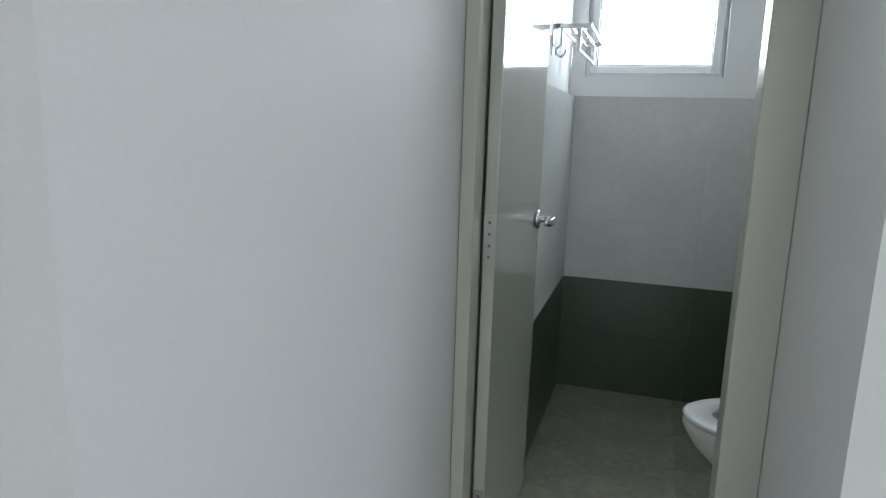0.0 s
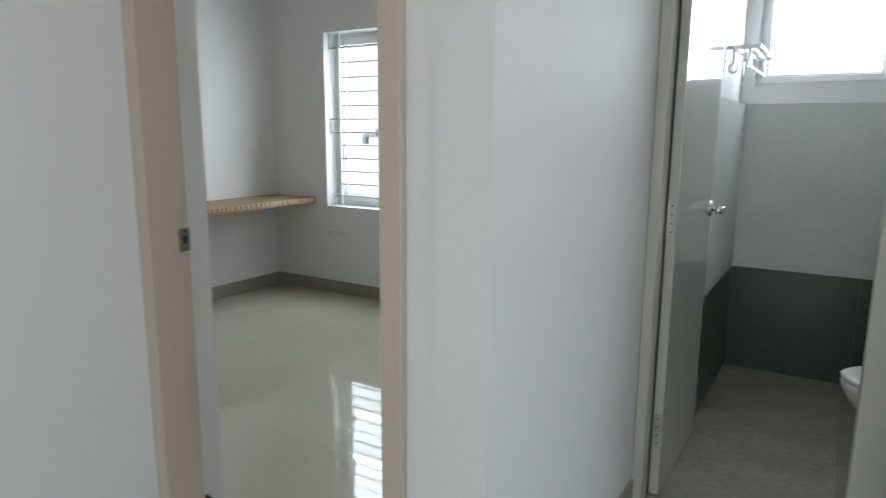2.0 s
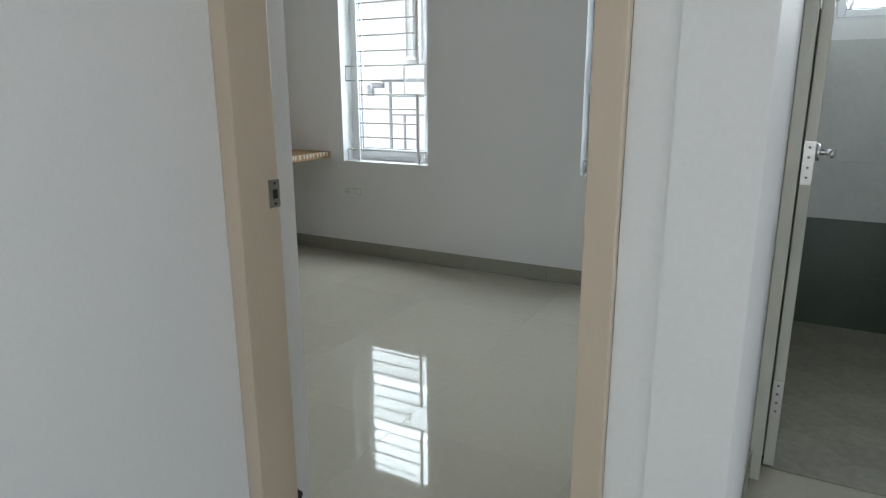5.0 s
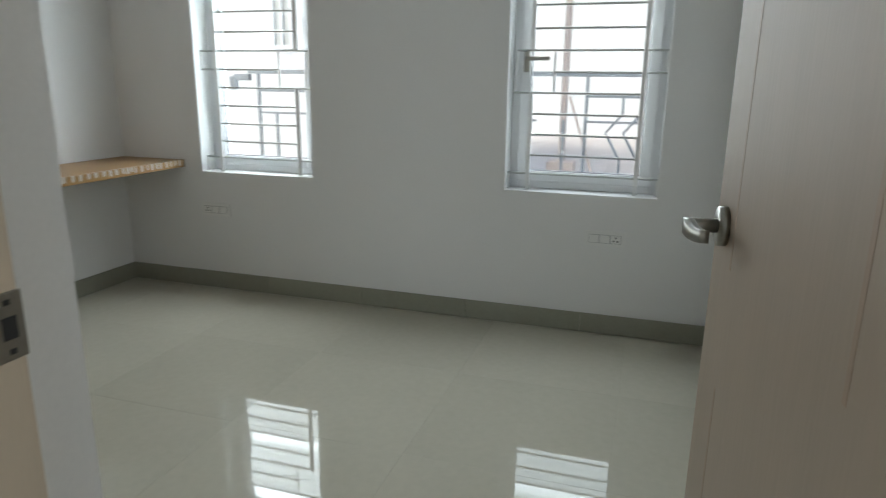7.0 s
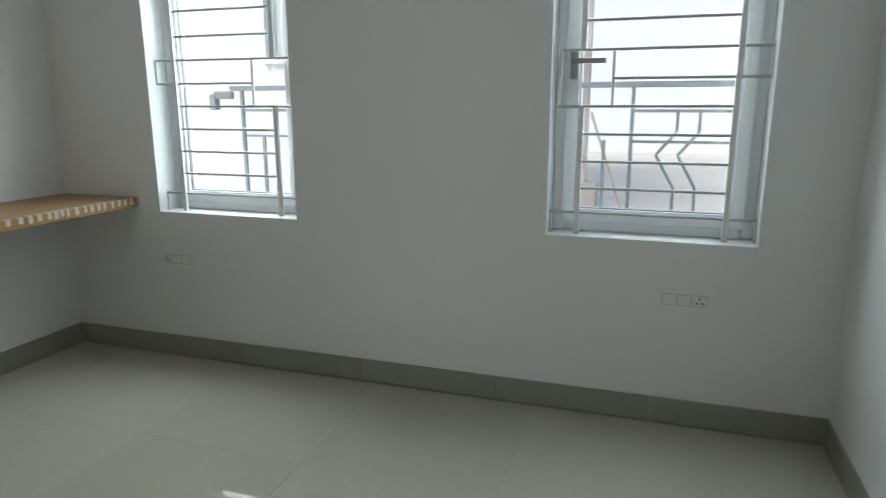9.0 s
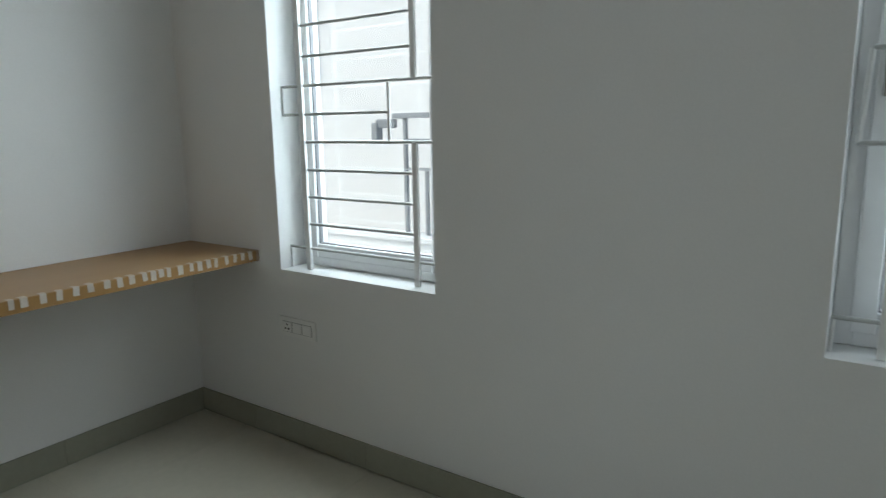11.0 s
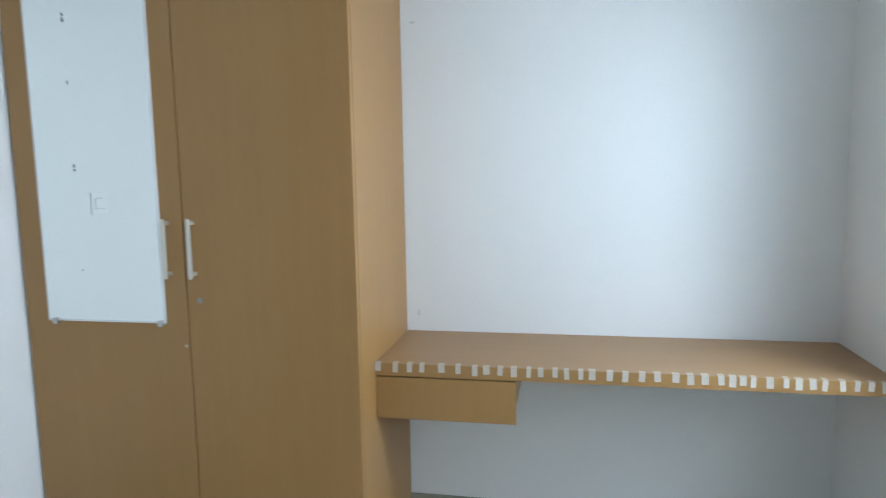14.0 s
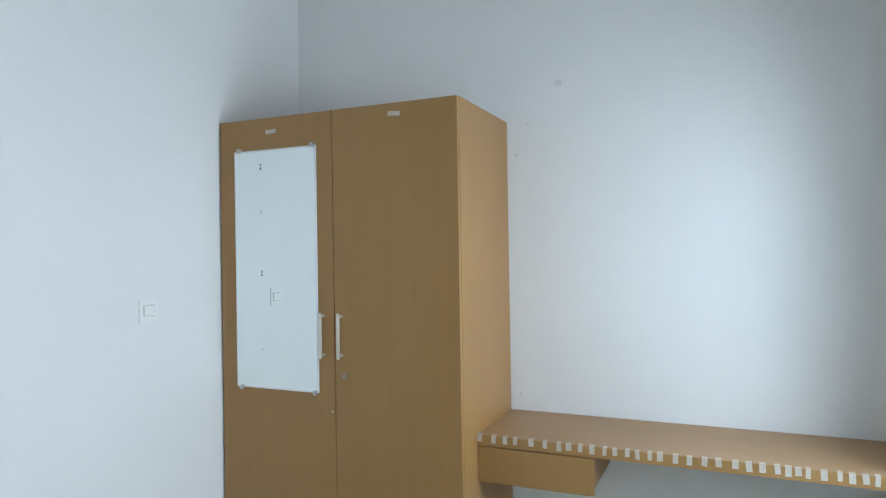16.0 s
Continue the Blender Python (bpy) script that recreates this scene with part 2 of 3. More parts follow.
# ---- windows ----
def upvc_window(name, x0, x1, z0, z1, y0, label, f=0.045, s=0.052):
    """White frame, inner sash and a pane, set into an opening."""
    w = thing(name, label, "window")
    w["kind"] = "structure"
    part("window_frame", boxes((x0 + .001, x0 + f, y0, y0 + .06, z0 + .001, z1 - .001), (x1 - f, x1 - .001, y0, y0 + .06, z0 + .001, z1 - .001),
         (x0 + f, x1 - f, y0, y0 + .06, z0 + .001, z0 + f), (x0 + f, x1 - f, y0, y0 + .06, z1 - f, z1 - .001), bevel=0.003), UPVC, w)
    s0, s1, b0, b1 = x0 + f - .008, x1 - f + .008, z0 + f - .008, z1 - f + .008
    part("sash", boxes((s0, s0 + s, y0 - .016, y0 + .04, b0, b1), (s1 - s, s1, y0 - .016, y0 + .04, b0, b1),
         (s0 + s, s1 - s, y0 - .016, y0 + .04, b0, b0 + s), (s0 + s, s1 - s, y0 - .016, y0 + .04, b1 - s, b1), bevel=0.004), UPVC, w)
    g0, g1, h0, h1 = s0 + s, s1 - s, b0 + s, b1 - s
    part("gasket", boxes((g0 - .001, g0 + .004, y0 - .004, y0 + .014, h0, h1), (g1 - .004, g1 + .001, y0 - .004, y0 + .014, h0, h1), (g0 + .004, g1 - .004, y0 - .004, y0 + .014, h0 - .001, h0 + .004), (g0 + .004, g1 - .004, y0 - .004, y0 + .014, h1 - .004, h1 + .001)), GASKET, w, "grey rubber glazing gasket")
    p = part("pane", boxes((s0 + s - .004, s1 - s + .004, y0 + .014, y0 + .02, b0 + s - .004, b1 - s + .004)), GLASS, w, "clear glass pane")
    p.visible_shadow = False
    return w


win_a = upvc_window("window_1", *W1, SILL, HEAD, 0.125, "white upvc casement window over the desk end")
win_b = upvc_window("window_2", *W2, SILL, HEAD, 0.125, "white upvc casement window with a lever handle")
hb = bmesh.new()
box(hb, W2[0] + .054, W2[0] + .082, 0.098, 0.110, 1.27, 1.37, bevel=.004)
box(hb, W2[0] + .060, W2[0] + .076, 0.075, 0.100, 1.325, 1.341)
box(hb, W2[0] + .060, W2[0] + .185, 0.068, 0.082, 1.323, 1.343, bevel=.004)
part("window_handle", hb, DSTEEL, win_b, "grey metal lever handle")


def grille(x0, x1, flip, label):
    """Welded bar grille of one window; flip mirrors it."""
    g = thing("window_grille", label, "window grille", "bedroom window grilles")
    y = 0.055

    def X(u):
        return x1 - u if flip else x0 + u

    w = x1 - x0
    full = [0.78, 1.90]
    for z in (0.78, 1.37, 1.90):
        u0, u1 = (0.004, w - 0.004) if z in full else (0.030, w - 0.004)
        part("bar", rods(0.0055, ((X(u0), y, z), (X(u1), y, z))), BACKLIT_BAR, g)
    part("bar", rods(0.0055, ((X(0.213), y, 1.27), (X(w - 0.004), y, 1.27))), BACKLIT_BAR, g)
    part("bar", rods(0.0055, ((X(0.018), y, 1.172), (X(w - 0.105), y, 1.172))), BACKLIT_BAR, g)
    for z in (0.872, 0.972, 1.072, 1.47, 1.575, 1.68, 1.79):
        part("bar", rods(0.0055, ((X(0.105), y, z), (X(w - 0.105), y, z))), BACKLIT_BAR, g)

    def flat(u, z0, z1):
        a = X(u)
        part("upright", boxes((a - .010, a + .010, y - .011, y + .001, z0, z1), bevel=.0015), GRILLE, g)

    flat(0.105, 1.37, HEAD - .001)
    flat(0.105, SILL + .001, 1.172)
    flat(w - 0.105, SILL + .001, HEAD - .001)
    part("link", rods(0.0055, ((X(0.213), y, 1.172), (X(0.213), y, 1.37))), GRILLE, g)
    part("link", rods(0.0055, ((X(0.020), y, 1.172), (X(0.030), y, 1.37))), GRILLE, g)
    part("link", rods(0.0055, ((X(w - 0.006), y, 1.27), (X(w - 0.006), y, 1.37))), GRILLE, g)
    for z in (0.78, 1.90):
        end = SILL + .002 if z < 1 else HEAD - .002
        for u in (0.006, w - 0.006):
            part("link", rods(0.005, ((X(u), y, z), (X(u), y, end))), GRILLE, g)
    return g


grille(*W2, False, "white painted steel bar grille in the window with a handle")
grille(*W1, True, "white painted steel bar grille in the window by the desk")

bwin_a = upvc_window("window_3", *BW1, BSILL, BHEAD, 0.0, "white upvc bathroom window above grey tiles", 0.026, 0.034)
bwin_b = upvc_window("window_4", *BW2, BSILL, BHEAD, 0.0, "narrow white upvc bathroom window", 0.026, 0.034)
for bw in (bwin_a, bwin_b):
    xa, xb = BW1 if bw is bwin_a else BW2
    for z in (1.60, 1.72, 1.84, 1.96):
        part("bar", rods(0.005, ((xa + .001, 0.085, z), (xb - .001, 0.085, z))), GRILLE, bw)


# ---- doors and frames ----
bed_frame = thing("door_frame_1", "cream painted bedroom door frame with a strike plate", "door frame")
bed_frame["kind"] = "structure"
part("jamb", boxes((2.453, 2.498, -2.877, -2.757, 0.0, 2.055), bevel=.003), JAMB, bed_frame)
part("jamb", boxes((3.246, 3.297, -2.887, -2.765, 0.0, 2.055), (3.268, 3.297, -2.765, -2.732, 0.0, 2.055), bevel=.003), JAMB, bed_frame)
part("head", boxes((2.453, 3.297, -2.889, -2.772, 2.055, 2.10), (2.453, 3.297, -2.772, -2.732, 2.068, 2.10), bevel=.003), JAMB, bed_frame)
sp = part("strike_plate", boxes((2.497, 2.501, -2.789, -2.7565, 0.957, 1.020), bevel=.001), DSTEEL, bed_frame, "dull steel strike plate")
part("latch_hole", boxes((2.5009, 2.5019, -2.779, -2.765, 0.977, 0.998)), DARK, sp)
part("screw", boxes((2.5009, 2.5019, -2.775, -2.769, 0.963, 0.968)), DARK, sp)
part("screw", boxes((2.5009, 2.5019, -2.775, -2.769, 1.009, 1.014)), DARK, sp)


def lever(parent, x, y, z, side, out, material):
    """A lever handle: rose on the face at x, neck, and lever along y; out is the side it stands on."""
    bm = bmesh.new()
    rod(bm, (x, y, z), (x + out * .012, y, z), .031, 24)
    rod(bm, (x + out * .012, y, z), (x + out * .06, y, z), .011, 16)
    n = 8
    prev = None
    for i in range(n + 1):
        t = i / n
        c = Vector((x + out * (.056 - .010 * t * t), y + side * .088 * t, z - .004 * math.sin(t * 3.1)))
        w, h = .008 - .003 * t, .012 - .003 * t
        ring = [bm.verts.new(c + Vector((out * a * w, 0, b * h))) for a, b in ((-1, -1), (1, -1), (1, 1), (-1, 1))]
        if prev:
            for k in range(4):
                bm.faces.new((prev[k], prev[(k + 1) % 4], ring[(k + 1) % 4], ring[k]))
        else:
            bm.faces.new(ring)
        prev = ring
    bm.faces.new(prev[::-1])
    bmesh.ops.recalc_face_normals(bm, faces=bm.faces)
    return part("lever_handle", bm, material, parent, "", True)


def hinge(parent, x, y, z, sx, sy, material):
    bm = bmesh.new()
    box(bm, x - sx, x + sx, y - sy, y + sy, z - .065, z + .062)
    h = part("hinge", bm, material, parent, "dull steel butt hinge")
    for k in (-.044, -.015, .015, .044):
        part("screw", rods(.004, ((x - sx - .001, y, z + k), (x + sx + .001, y, z + k))) if sx < sy else rods(.004, ((x, y - sy - .001, z + k), (x, y + sy + .001, z + k))), GASKET, h)
    return h


stopper = thing("door_stopper", "small black rubber stopper on the door reveal", "door stopper")
part("pad", rod(bmesh.new(), (2.452, -2.723, .176), (2.472, -2.723, .176), .011, 16), DARK, stopper)
part("base", rod(bmesh.new(), (2.4519, -2.723, .176), (2.456, -2.723, .176), .015, 16), DSTEEL, stopper)

# bedroom leaf: local x is its thickness, local y runs from the hinge to the free edge
bed_door = thing("door_1", "cream wooden bedroom door standing open on its hinges", "door", at=pose(3.263, -2.757, 0.012, 0, 0, 6.5))
bed_door["kind"] = "structure"
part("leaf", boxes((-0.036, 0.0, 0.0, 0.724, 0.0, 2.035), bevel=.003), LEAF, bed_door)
# The leaf isn't cut: thin darker strips carry the grooves' shade as colour.
for ya, yb, za, zb in ((0.17, 0.60, 0.14, 0.74), (0.17, 0.60, 0.93, 1.92)):
    for yg in (ya, yb):
        part("groove_shade", boxes((-.0364, -.035, yg, yg + .009, za, zb)), GROOVE_AND_CAP, bed_door)
lever(bed_door, -.036, .660, .985, -1, -1, DSTEEL)
lever(bed_door, 0.0, .660, .985, -1, 1, DSTEEL)
for z in (.22, .993, 1.80):
    hinge(bed_door, -.0185, -.002, z, .0175, .0015, DSTEEL)

bath_frame = thing("door_frame_2", "pale painted bathroom door frame", "door frame")
bath_frame["kind"] = "structure"
part("jamb", boxes((3.489, 3.524, -1.770, -1.690, 0.0, 2.05), (3.489, 3.514, -1.690, -1.612, 0.0, 2.05), bevel=.003), BJAMB, bath_frame)
part("jamb", boxes((4.116, 4.203, -1.785, -1.690, 0.0, 2.05), (4.130, 4.203, -1.690, -1.612, 0.0, 2.05), bevel=.003), BJAMB, bath_frame)
part("head", boxes((3.489, 4.203, -1.777, -1.690, 2.05, 2.10), (3.489, 4.203, -1.690, -1.612, 2.06, 2.10), bevel=.003), BJAMB, bath_frame)
bath_door = thing("door_2", "glossy pale grey bathroom door standing open", "door", at=pose(3.529, -1.683, 0.014, 0, 0, -0.8))
bath_door["kind"] = "structure"
part("leaf", boxes((0.0, 0.032, 0.0, 0.60, 0.0, 2.03), bevel=.003), BLEAF, bath_door)
lever(bath_door, .032, .545, .975, -1, 1, CHROME)
for z in (.24, .99, 1.80):
    hinge(bath_door, .016, -.002, z, .015, .0015, STEEL)


# ---- wardrobe and desk ----
wardrobe = thing("wardrobe", "tall two-door oak laminate wardrobe with a mirror on one door", "wardrobe")
WF, WS, WN_, WT = 0.573, -2.646, -1.518, 2.056
part("side_panel", boxes((0.002, WF, WS, WS + .018, 0.0, WT), bevel=.001), WOOD, wardrobe)
part("side_panel", boxes((0.002, WF, WN_ - .018, WN_, 0.0, WT), bevel=.001), WOOD, wardrobe)
part("top_panel", boxes((0.002, WF, WS + .0181, WN_ - .0181, WT - .018, WT - .0005), bevel=.001), WOOD, wardrobe)
part("plinth", boxes((0.002, WF, WS + .0181, WN_ - .0181, 0.0, 0.058), bevel=.001), WOOD, wardrobe)
part("back_panel", boxes((0.002, 0.010, WS + .0181, WN_ - .0181, 0.059, WT - .0185)), WOOD, wardrobe)
MID = -2.066


def wardrobe_door(y0, y1, hy):
    d = part("door", boxes((WF + .002, WF + .021, y0, y1, 0.06, WT - .002), bevel=.0015), WOOD, wardrobe)
    bm = bmesh.new()
    for z in (1.066, 1.222):
        rod(bm, (WF + .021, hy, z), (WF + .047, hy, z), .006, 12)
    box(bm, WF + .043, WF + .053, hy - .0065, hy + .0065, 1.052, 1.236, bevel=.004)
    part("handle", bm, SATIN, d, "pale satin bar handle")
    return d


door_m = wardrobe_door(WS + .001, MID - .0015, -2.117)
door_n = wardrobe_door(MID + .0015, WN_ - .0005, -2.033)
part("lock", rod(bmesh.new(), (WF + .021, -2.022, .983), (WF + .0245, -2.022, .983), .0095, 20), DSTEEL, door_n, "small round lock")
mir = part("mirror", boxes((WF + .0225, WF + .0275, -2.560, -2.142, 0.909, 1.918), bevel=.001), MIRROR, door_m, "tall frameless mirror")
for y, z in ((-2.535, 1.921), (-2.159, 1.921), (-2.535, 0.908), (-2.158, 0.908)):
    bm = bmesh.new()
    rod(bm, (WF + .021, y, z), (WF + .033, y, z), .0105, 16)
    rod(bm, (WF + .033, y, z), (WF + .036, y, z), .007, 16)
    part("mirror_clip", bm, STEEL, door_m)
for d, y, z, tilt in ((door_m, -2.370, 1.994, 3), (door_n, -1.782, 2.012, -4)):
    bm = box(bmesh.new(), WF + .0213, WF + .0222, y - .026, y + .026, z - .0085, z + .0085)
    bmesh.ops.rotate(bm, cent=(WF, y, z), matrix=Matrix.Rotation(radians(tilt), 3, "X"), verts=bm.verts)
    part("tape", bm, TAPE, d, "scrap of masking tape")
# Specks on the glass paint the reflection of a thin line on the wall.
for z, h, w in ((1.852, .009, .003), (1.834, .012, .0035), (1.648, .013, .0017), (1.396, .011, .003), (1.384, .008, .0035), (1.070, .006, .0017)):
    part("reflection_mark", boxes((WF + .0274, WF + .0279, -2.4215 - w, -2.4215 + w, z, z + h)), GASKET, door_m, "grey speck painting a reflection on the mirror")
# White strips over the mirror's rim paint the bright glint of its bevel.
for y0, y1, z0, z1 in ((-2.5605, -2.5555, .9085, 1.9185), (-2.1475, -2.1415, .9085, 1.9185), (-2.5555, -2.1475, .9085, .9145), (-2.5555, -2.1475, 1.9125, 1.9185)):
    part("bevel_glint", boxes((WF + .0224, WF + .0279, y0, y1, z0, z1)), UPVC, mir, "mirror bevel with its bright glint painted white")
part("sticker", boxes((WF + .0213, WF + .0219, -2.084, -2.075, .833, .841)), TAPE, door_m)

desk = thing("desk", "wall-hung oak laminate study desk with paper tape along its edge", "desk")
DT, DX = 0.760, 0.438
part("desktop", boxes((0.002, DX, -1.5165, -0.002, DT - .042, DT), bevel=.0015), WOODH, desk)
part("edge_strip", boxes((DX - .001, DX + .0015, -1.516, -0.003, DT - .041, DT - .001)), WOOD, desk)
part("end_cap", boxes((DX - .030, DX + .0022, -0.014, -0.0025, DT - .0415, DT + .0005)), GROOVE_AND_CAP, desk, "dark bare end of the edge strip")
drawer = part("drawer", boxes((0.02, DX - .018, -1.515, -1.080, 0.579, DT - .044), bevel=.001), WOOD, desk)
part("drawer_front", boxes((DX - .018, DX, -1.516, -1.068, 0.577, DT - .046), bevel=.0015), WOOD, drawer)
TAPES = [488, 524, 553, 578, 618, 651, 684, 707, 733, 760, 788, 811, 838, 860, 886, 907, 939, 967, 997, 1025, 1057, 1083, 1108, 1136, 1155, 1173, 1190, 1218, 1245, 1266, 1289, 1308, 1337, 1360, 1382, 1405]
for k, u in enumerate(TAPES):
    y = -1.526 + (u - 477) * 1.532 / 958
    w = random.uniform(.0070, .0105)
    dz = random.uniform(.010, .018)
    over = random.uniform(.010, .022)
    bm = boxes((DX + .0015, DX + .0023, y - w, y + w, DT - .042 + dz, DT + .0008), (DX - over, DX + .0023, y - w, y + w, DT, DT + .0008))
    bmesh.ops.rotate(bm, cent=(DX, y, DT - .02), matrix=Matrix.Rotation(radians(random.uniform(-5, 5)), 3, "X"), verts=bm.verts)
    part("tape", bm, TAPE, desk)


# ---- switches and sockets ----
def wall_plate(name, label, modules, width, height, at, socket=None):
    """A plate in local x (along), z (up), facing -y."""
    p = thing(name, label, "switch" if socket is None else "socket", at=at)
    part("plate", boxes((-width / 2, width / 2, -.006, 0, -height / 2, height / 2), bevel=.002), PLASTIC, p)
    w0, mw, mh = -modules * .052 / 2, .052, .042
    for i in range(modules):
        a = w0 + i * mw
        part("surround", boxes((a + .0005, a + mw - .0005, -.0072, -.0055, -mh / 2, mh / 2)), OUTLINE, p)
        m = part("rocker" if i != socket else "socket_face", boxes((a + .0025, a + mw - .0025, -.0095, -.0065, -mh / 2 + .002, mh / 2 - .002), bevel=.001), PLASTIC, p)
        if i == socket:
            c = a + mw / 2
            for hx, hz in ((0, .009), (-.009, -.007), (.009, -.007)):
                part("pin_hole", boxes((c + hx - .0035, c + hx + .0035, -.0102, -.009, hz - .0035, hz + .0035)), DARK, m)
    return p


wall_plate("socket_plate", "white three-module socket plate below the window", 3, .195, .075, pose(2.857, -.0005, .487), 2)
wall_plate("socket_plate", "white three-module socket plate beside the desk", 3, .195, .075, pose(.637, -.0005, .477), 0)
wall_plate("light_switch", "white single switch on the wall near the wardrobe", 1, .085, .085, pose(.985, -2.6545, 1.267, 0, 0, 180))

# marks on the desk wall
for y, z, w, h in ((-1.281, 2.206, .018, .014), (-1.422, 2.040, .006, .004), (-1.475, 1.905, .012, .004), (-1.472, .830, .006, .012)):
    bm = bmesh.new()
    bmesh.ops.create_circle(bm, cap_ends=True, segments=14, radius=1.0, matrix=Matrix.Translation((.0008, y, z)) @ Matrix.Rotation(radians(90), 4, "Y") @ Matrix.Diagonal((h, w, 1, 1)))
    tagged(new("wall_mark", mesh_from("wall_mark", bm, SMUDGE)), "small grey filled patch on the white wall", "wall mark", "filled patches on the wall")


# ---- bathroom things ----
toilet = thing("toilet", "white wall-hung ceramic toilet bowl with an open seat", "toilet")


def oval_loft(levels, cx, cy, seg=36, ring_shape=False):
    """Closed shell through egg-shaped rings: (z, half length, half width, shift along x)."""
    bm = bmesh.new()
    prev = None
    for z, a, b, s in levels:
        ring = []
        for k in range(seg):
            t = 2 * math.pi * k / seg
            c, q = math.cos(t), math.sin(t)
            ring.append(bm.verts.new((cx + s + a * c * (1.0 if c < 0 else 0.85), cy + b * q * (1 - .10 * max(0, -c)), z)))
        if prev:
            for k in range(seg):
                bm.faces.new((prev[k], prev[(k + 1) % seg], ring[(k + 1) % seg], ring[k]))
        elif ring_shape:
            first = ring
        else:
            bm.faces.new(ring[::-1])
        prev = ring
    if ring_shape:
        for k in range(seg):
            bm.faces.new((prev[k], prev[(k + 1) % seg], first[(k + 1) % seg], first[k]))
    else:
        bm.faces.new(prev)
    bmesh.ops.recalc_face_normals(bm, faces=bm.faces)
    return bm


TX, TY = 4.318, -1.165
part("bowl", oval_loft([(.10, .07, .07, .20), (.16, .13, .11, .13), (.24, .19, .145, .06), (.32, .225, .168, .015), (.375, .24, .178, 0), (.392, .24, .178, 0), (.396, .225, .165, 0),
     (.390, .185, .125, .01), (.33, .16, .105, .02), (.24, .09, .06, .04)], TX, TY), CERAMIC, toilet, "", True)
part("pan_back", boxes((TX + .12, 4.652, TY - .165, TY + .165, .12, .385), bevel=.02), CERAMIC, toilet)
part("seat", oval_loft([(.397, .235, .176, 0), (.410, .242, .180, 0), (.416, .232, .172, 0), (.414, .165, .112, .01), (.398, .165, .112, .01)], TX, TY, ring_shape=True), PLASTIC, toilet, "white plastic seat ring", True).location = (0, 0, 0.001)

rack = thing("towel_rack", "chrome towel rack with a hook on the bathroom wall", "towel rack")
RX, RZ = 3.5445, 1.636
for y in (-.86, -.32):
    part("bracket", boxes((RX, RX + .006, y - .018, y + .018, RZ - .10, RZ + .012), (RX, RX + .135, y - .009, y + .009, RZ - .008, RZ + .008), (RX + .085, RX + .10, y - .006, y + .006, RZ - .085, RZ - .008), bevel=.002), CHROME, rack)
for dx in (.02, .055, .09, .127):
    part("rail", rods(.006, ((RX + dx, -.86, RZ + .004), (RX + dx, -.32, RZ + .004))), CHROME, rack)
part("towel_bar", rods(.006, ((RX + .092, -.86, RZ - .078), (RX + .092, -.32, RZ - .078))), CHROME, rack)
hk = bmesh.new()
pts = [Vector((RX + .03 + .018 * math.cos(a), -.86, RZ - .085 + .018 * math.sin(a))) for a in [radians(v) for v in (100, 140, 180, 220, 260, 300, 340, 20)]]
for a, b in zip(pts, pts[1:]):
    rod(hk, a, b, .004, 8)
rod(hk, (RX + .03, -.86, RZ - .068), (RX + .03, -.86, RZ - .008), .004, 8)
part("hook", hk, CHROME, rack)


# ---- outside ----
structure("pavement", boxes((-8.0, 8.0, 0.2, 1.52, -0.27, -0.12)), RENDERW, "pale cement paving outside the windows", "pavement")
compound = thing("compound_wall", "low white rendered boundary wall under a steel railing", "boundary wall")
part("wall", boxes((-9.0, 9.0, 1.52, 1.68, -0.27, 0.52)), RENDERW, compound)
part("coping", boxes((-9.0, 9.0, 1.50, 1.70, 0.52, 0.552), bevel=.006), RENDERW, compound)
railing = thing("balcony_railing", "grey steel railing with zigzag bars on the parapet", "railing")
RY = 1.60
part("top_rail", boxes((-0.16, 5.6, RY - .025, RY + .025, 1.272, 1.305), bevel=.004), RAIL, railing)
for x0 in (-0.075, 2.575, 5.2):
    part("post", boxes((x0 - .011, x0 + .011, RY - .011, RY + .011, .555, 1.272)), RAIL, railing)
    if x0 < 5:
        part("middle_rail", boxes((x0, x0 + 1.55, RY - .009, RY + .009, 1.13, 1.148)), RAIL, railing)
        part("low_bar", boxes((x0 - .165, x0 - .145, RY - .009, RY + .009, .555, .97)) if x0 > 0 else boxes((x0 + .15, x0 + .17, RY - .009, RY + .009, .555, .97)), RAIL, railing)
        part("low_rail", boxes((x0 - .01, x0 + 2.3, RY - .008, RY + .008, .955, .971)), RAIL, railing)
        for dx in ((.25, .37, .95, 1.07) if x0 > 0 else (.95, 1.07)):
            s = 1 if dx < .6 else -1
            a = x0 + dx
            bm = rods(.009, ((a, RY, 1.13), (a, RY, 1.02)), ((a, RY, 1.02), (a - s * .107, RY, .888)), ((a - s * .107, RY, .888), (a, RY, .70)), ((a, RY, .70), (a, RY, .555)))
            part("zigzag_bar", bm, RAIL, railing)
part("wall_bracket", boxes((-0.30, -0.15, RY - .02, RY + .02, 1.215, 1.27), (-0.33, -0.28, RY - .03, RY + .03, 1.14, 1.25), bevel=.01), RAIL, railing)


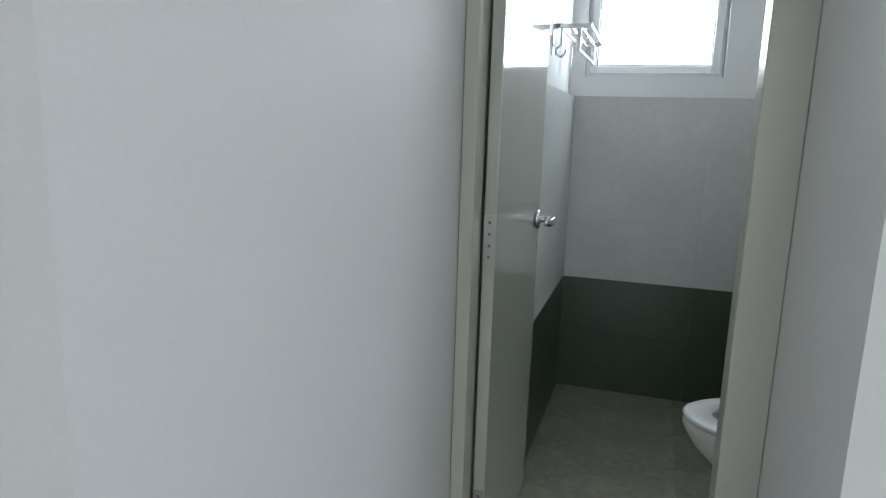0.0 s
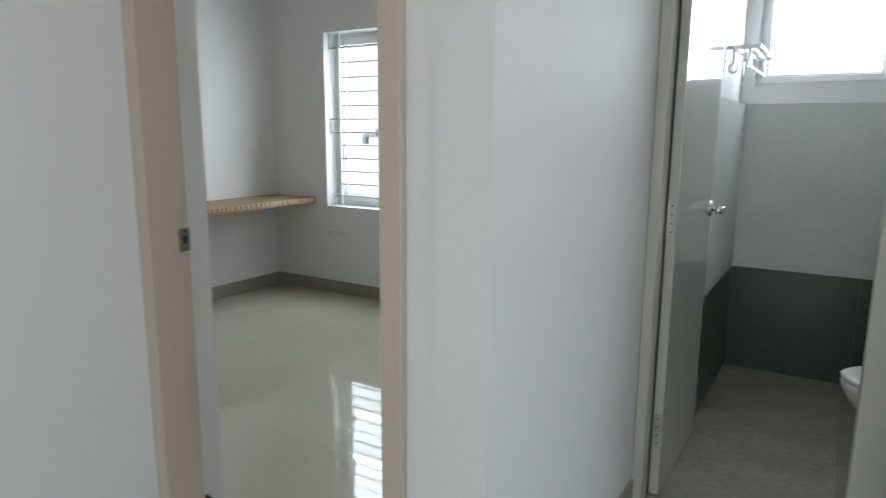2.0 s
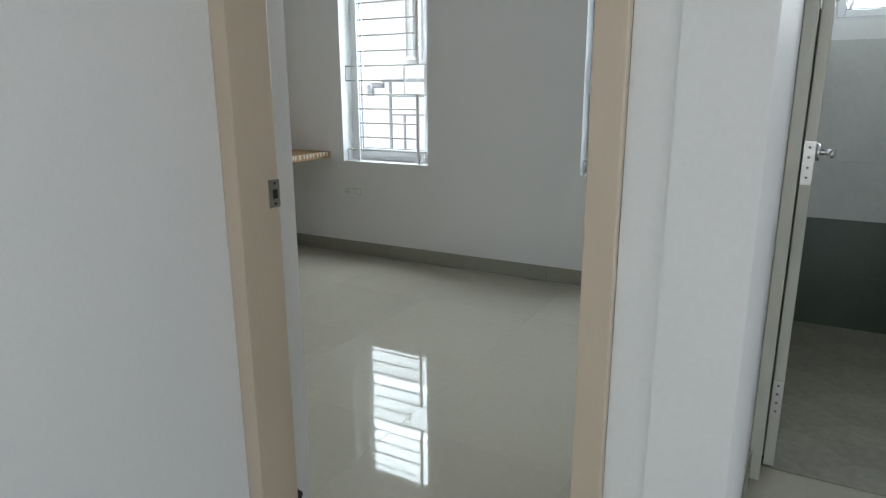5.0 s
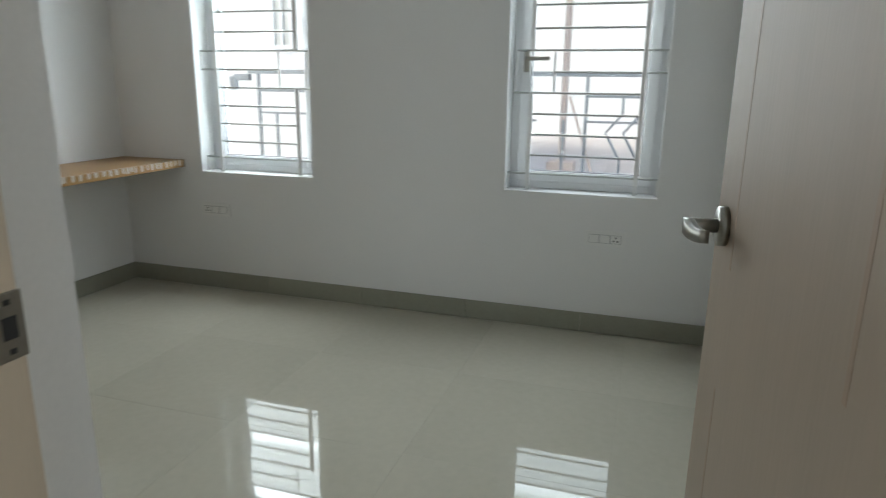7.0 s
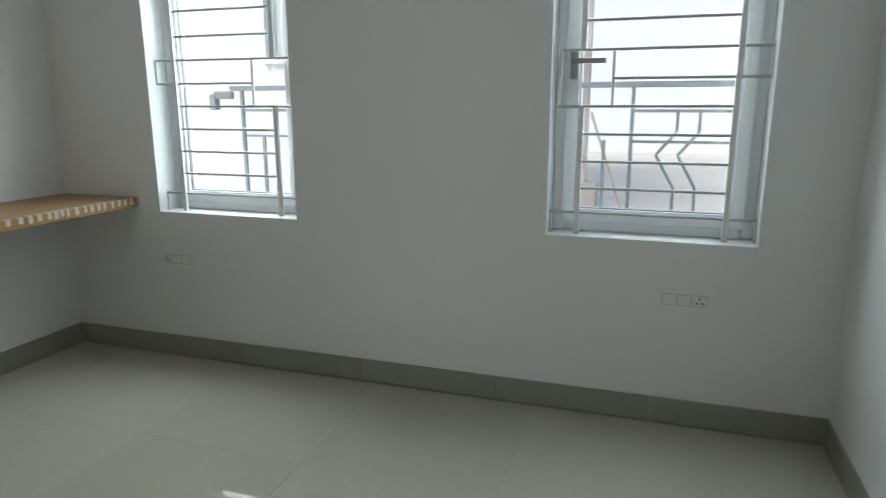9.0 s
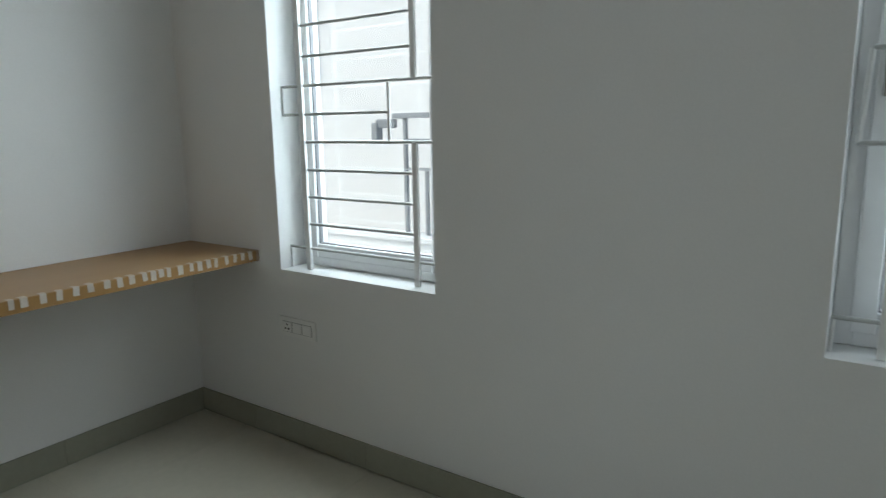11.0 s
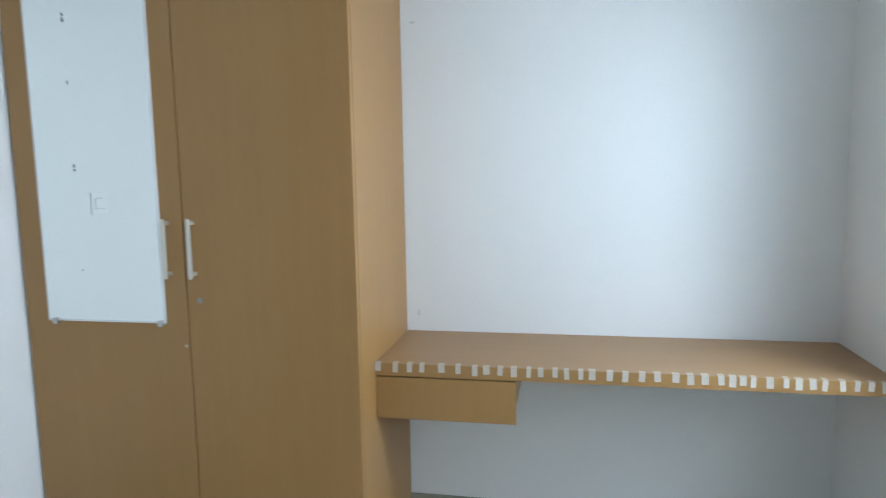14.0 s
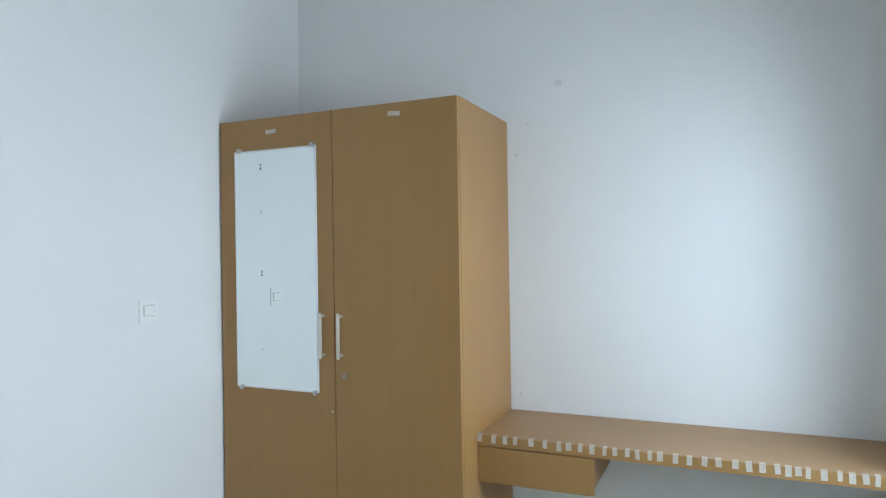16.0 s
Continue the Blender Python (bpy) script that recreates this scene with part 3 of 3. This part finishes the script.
def house(name, label, x0, x1, y0, y1, top, wins, body):
    """A neighbouring house: walls, roof slab and windows on its near side."""
    h = thing(name, label, "house")
    part("wall", boxes((x0, x1, y0, y1, -0.3, top)), body, h)
    part("roof", boxes((x0 - .25, x1 + .25, y0 - .25, y1 + .25, top, top + .18)), RENDERW, h)
    FW = 0.04
    for wx, wz, ww, wh in wins:
        w = part("window", boxes((wx - ww / 2, wx - ww / 2 + FW, y0 - .04, y0 + .02, wz, wz + wh), (wx + ww / 2 - FW, wx + ww / 2, y0 - .04, y0 + .02, wz, wz + wh),
                 (wx - ww / 2 + FW, wx + ww / 2 - FW, y0 - .04, y0 + .02, wz, wz + FW), (wx - ww / 2 + FW, wx + ww / 2 - FW, y0 - .04, y0 + .02, wz + wh - FW, wz + wh), (wx - .012, wx + .012, y0 - .04, y0 + .02, wz + FW, wz + wh - FW)), UPVC, h)
        part("pane", boxes((wx - ww / 2 + FW, wx + ww / 2 - FW, y0 - .012, y0 - .004, wz + FW, wz + wh - FW)), BGREY, w)
    return h


house("neighbour_house", "white rendered neighbouring house with narrow windows", -10.0, -0.30, 3.2, 9, 6.2, [(-2.52, 1.70, .26, .95), (-0.78, 1.55, .26, .75), (-0.78, 2.75, .26, .9), (-2.38, 3.4, .34, .95)], RENDERW)
house("neighbour_house", "long white rendered house across the open ground", -4.0, 16.0, 18.0, 26, 6.0, [(9.5, 2.6, 1.2, 1.4), (13.0, 2.6, 1.2, 1.4)], RENDERW)
pole = thing("pole", "pinkish painted pole standing on open ground", "pole")
part("shaft", rods(.05, ((1.76, 6.73, -.27), (1.76, 6.73, 4.6))), PINK, pole)
part("footing", boxes((1.56, 1.96, 6.55, 6.95, -.27, .12), bevel=.03), PINK, pole)
plank = tagged(new("plank", mesh_from("plank", boxes((-.018, .018, -.015, .015, 0, 1.4), bevel=.003), PINK)), "weathered plank leaning on a pole", "plank")
plank.matrix_world = pose(2.29, 6.75, -.26, 0, -19, 0)


# ---- tiled surfaces ----
def tile_mesh(name, sx, sy, sz, material, bevel=.0012):
    bm = box(bmesh.new(), -sx / 2, sx / 2, -sy / 2, sy / 2, -sz / 2, sz / 2)
    top = [e for e in bm.edges if all(v.co.z > 0 for v in e.verts)]
    bmesh.ops.bevel(bm, geom=top, offset=bevel, segments=1, affect="EDGES")
    return mesh_from(name, bm, material)


T = 0.667
TX0, TY0 = 1.66 + 0.3335, -0.02 - 0.3335
me = tile_mesh("tile", T - .0005, T - .0005, .008, TILE, .0003)
for i in range(-4, 8):
    for j in range(-11, 1):
        tx, ty = TX0 + i * T, TY0 + j * T
        if (tx < 2.2 and ty < -3.1) or (tx > 4.9 and ty > -2.1) or tx > 6.9:
            continue
        piece("tile", me, floor, tx, ty, -.004)
me = tile_mesh("bath_tile", .5992, .2992, .008, BFLOOR)
for i in range(2):
    for j in range(6):
        piece("tile", me, bath_floor, 3.80 + i * .6, -1.53 + j * .3, .002)


def skirting(name, a, b, label="grey-green skirting tiles along the wall"):
    """Skirting tiles from a to b, standing to the left of that line's far side."""
    ax, ay = a
    bx, by = b
    run = math.hypot(bx - ax, by - ay)
    ang = math.atan2(by - ay, bx - ax)
    base = structure(name, boxes((0, run, 0.0, .003, 0, .098)), GROUT, label, "skirting")
    base.matrix_world = pose(ax, ay, 0, 0, 0, math.degrees(ang))
    at = 0.0
    while at < run - .002:
        w = min(.6, run - at)
        m = mesh_from("skirting_tile", box(bmesh.new(), .001, w - .001, .003, .011, 0, .1, bevel=.001), SKIRT)
        piece("skirting_tile", m, base, at, 0, 0)
        at += w
    return base


skirting("baseboard_north", (3.365, 0), (0, 0))
skirting("baseboard_west", (0, 0), (0, WN_))
skirting("baseboard_east", (3.365, -2.655), (3.365, 0))
skirting("baseboard_south", (WF + .03, -2.655), (2.450, -2.655))
skirting("baseboard_reveal", (2.452, -2.655), (2.452, -2.756))
skirting("baseboard_hall_west", (2.452, -2.879), (2.452, -7.5))
skirting("baseboard_hall_wall", (3.487, -1.775), (3.487, -2.875))
skirting("baseboard_hall_end", (3.487, -2.875), (3.299, -2.875))


def tiled_wall(name, axis, at, a, b, facing, label):
    """Large wall tiles on a plane: dark below, light grey above."""
    rows = [(0.0, .285, BDARK), (.285, .57, BDARK), (.57, .858, BGREY), (.858, 1.146, BGREY), (1.146, 1.435, BGREY)]
    lo, hi = (at, at + .035) if facing > 0 else (at - .035, at)
    lo2, hi2 = (lo, hi - .006) if facing > 0 else (lo + .006, hi)
    base = structure(name, boxes((lo2, hi2, a, b, 0, 1.433) if axis == "x" else (a, b, lo2, hi2, 0, 1.433)), GROUT, label, "tiled wall")
    for z0, z1, m in rows:
        u = a
        while u < b - .003:
            w = min(.6, b - u)
            rr = (lo, hi, u + .0003, u + w - .0003, z0 + .0003, z1 - .0003) if axis == "x" else (u + .0003, u + w - .0003, lo, hi, z0 + .0003, z1 - .0003)
            piece("wall_tile", mesh_from("wall_tile", boxes(rr), m), base, 0, 0, 0)
            u += w
    return base


tiled_wall("wall_tiles_bath_west", "x", 3.5095, -1.610, -.09, 1, "grey and dark green bathroom wall tiles")
tiled_wall("wall_tiles_bath_north", "y", -.0555, 3.545, 4.688, -1, "grey and dark green bathroom wall tiles under the window")
tiled_wall("wall_tiles_bath_east", "x", 4.6895, -1.610, -.092, -1, "grey and dark green bathroom wall tiles behind the toilet")
structure("wall_bath_west_backing", boxes((3.487, 3.5092, -1.610, -.0555, -.05, CEILING)), WALL, "white plaster above the bathroom tiles", "wall")
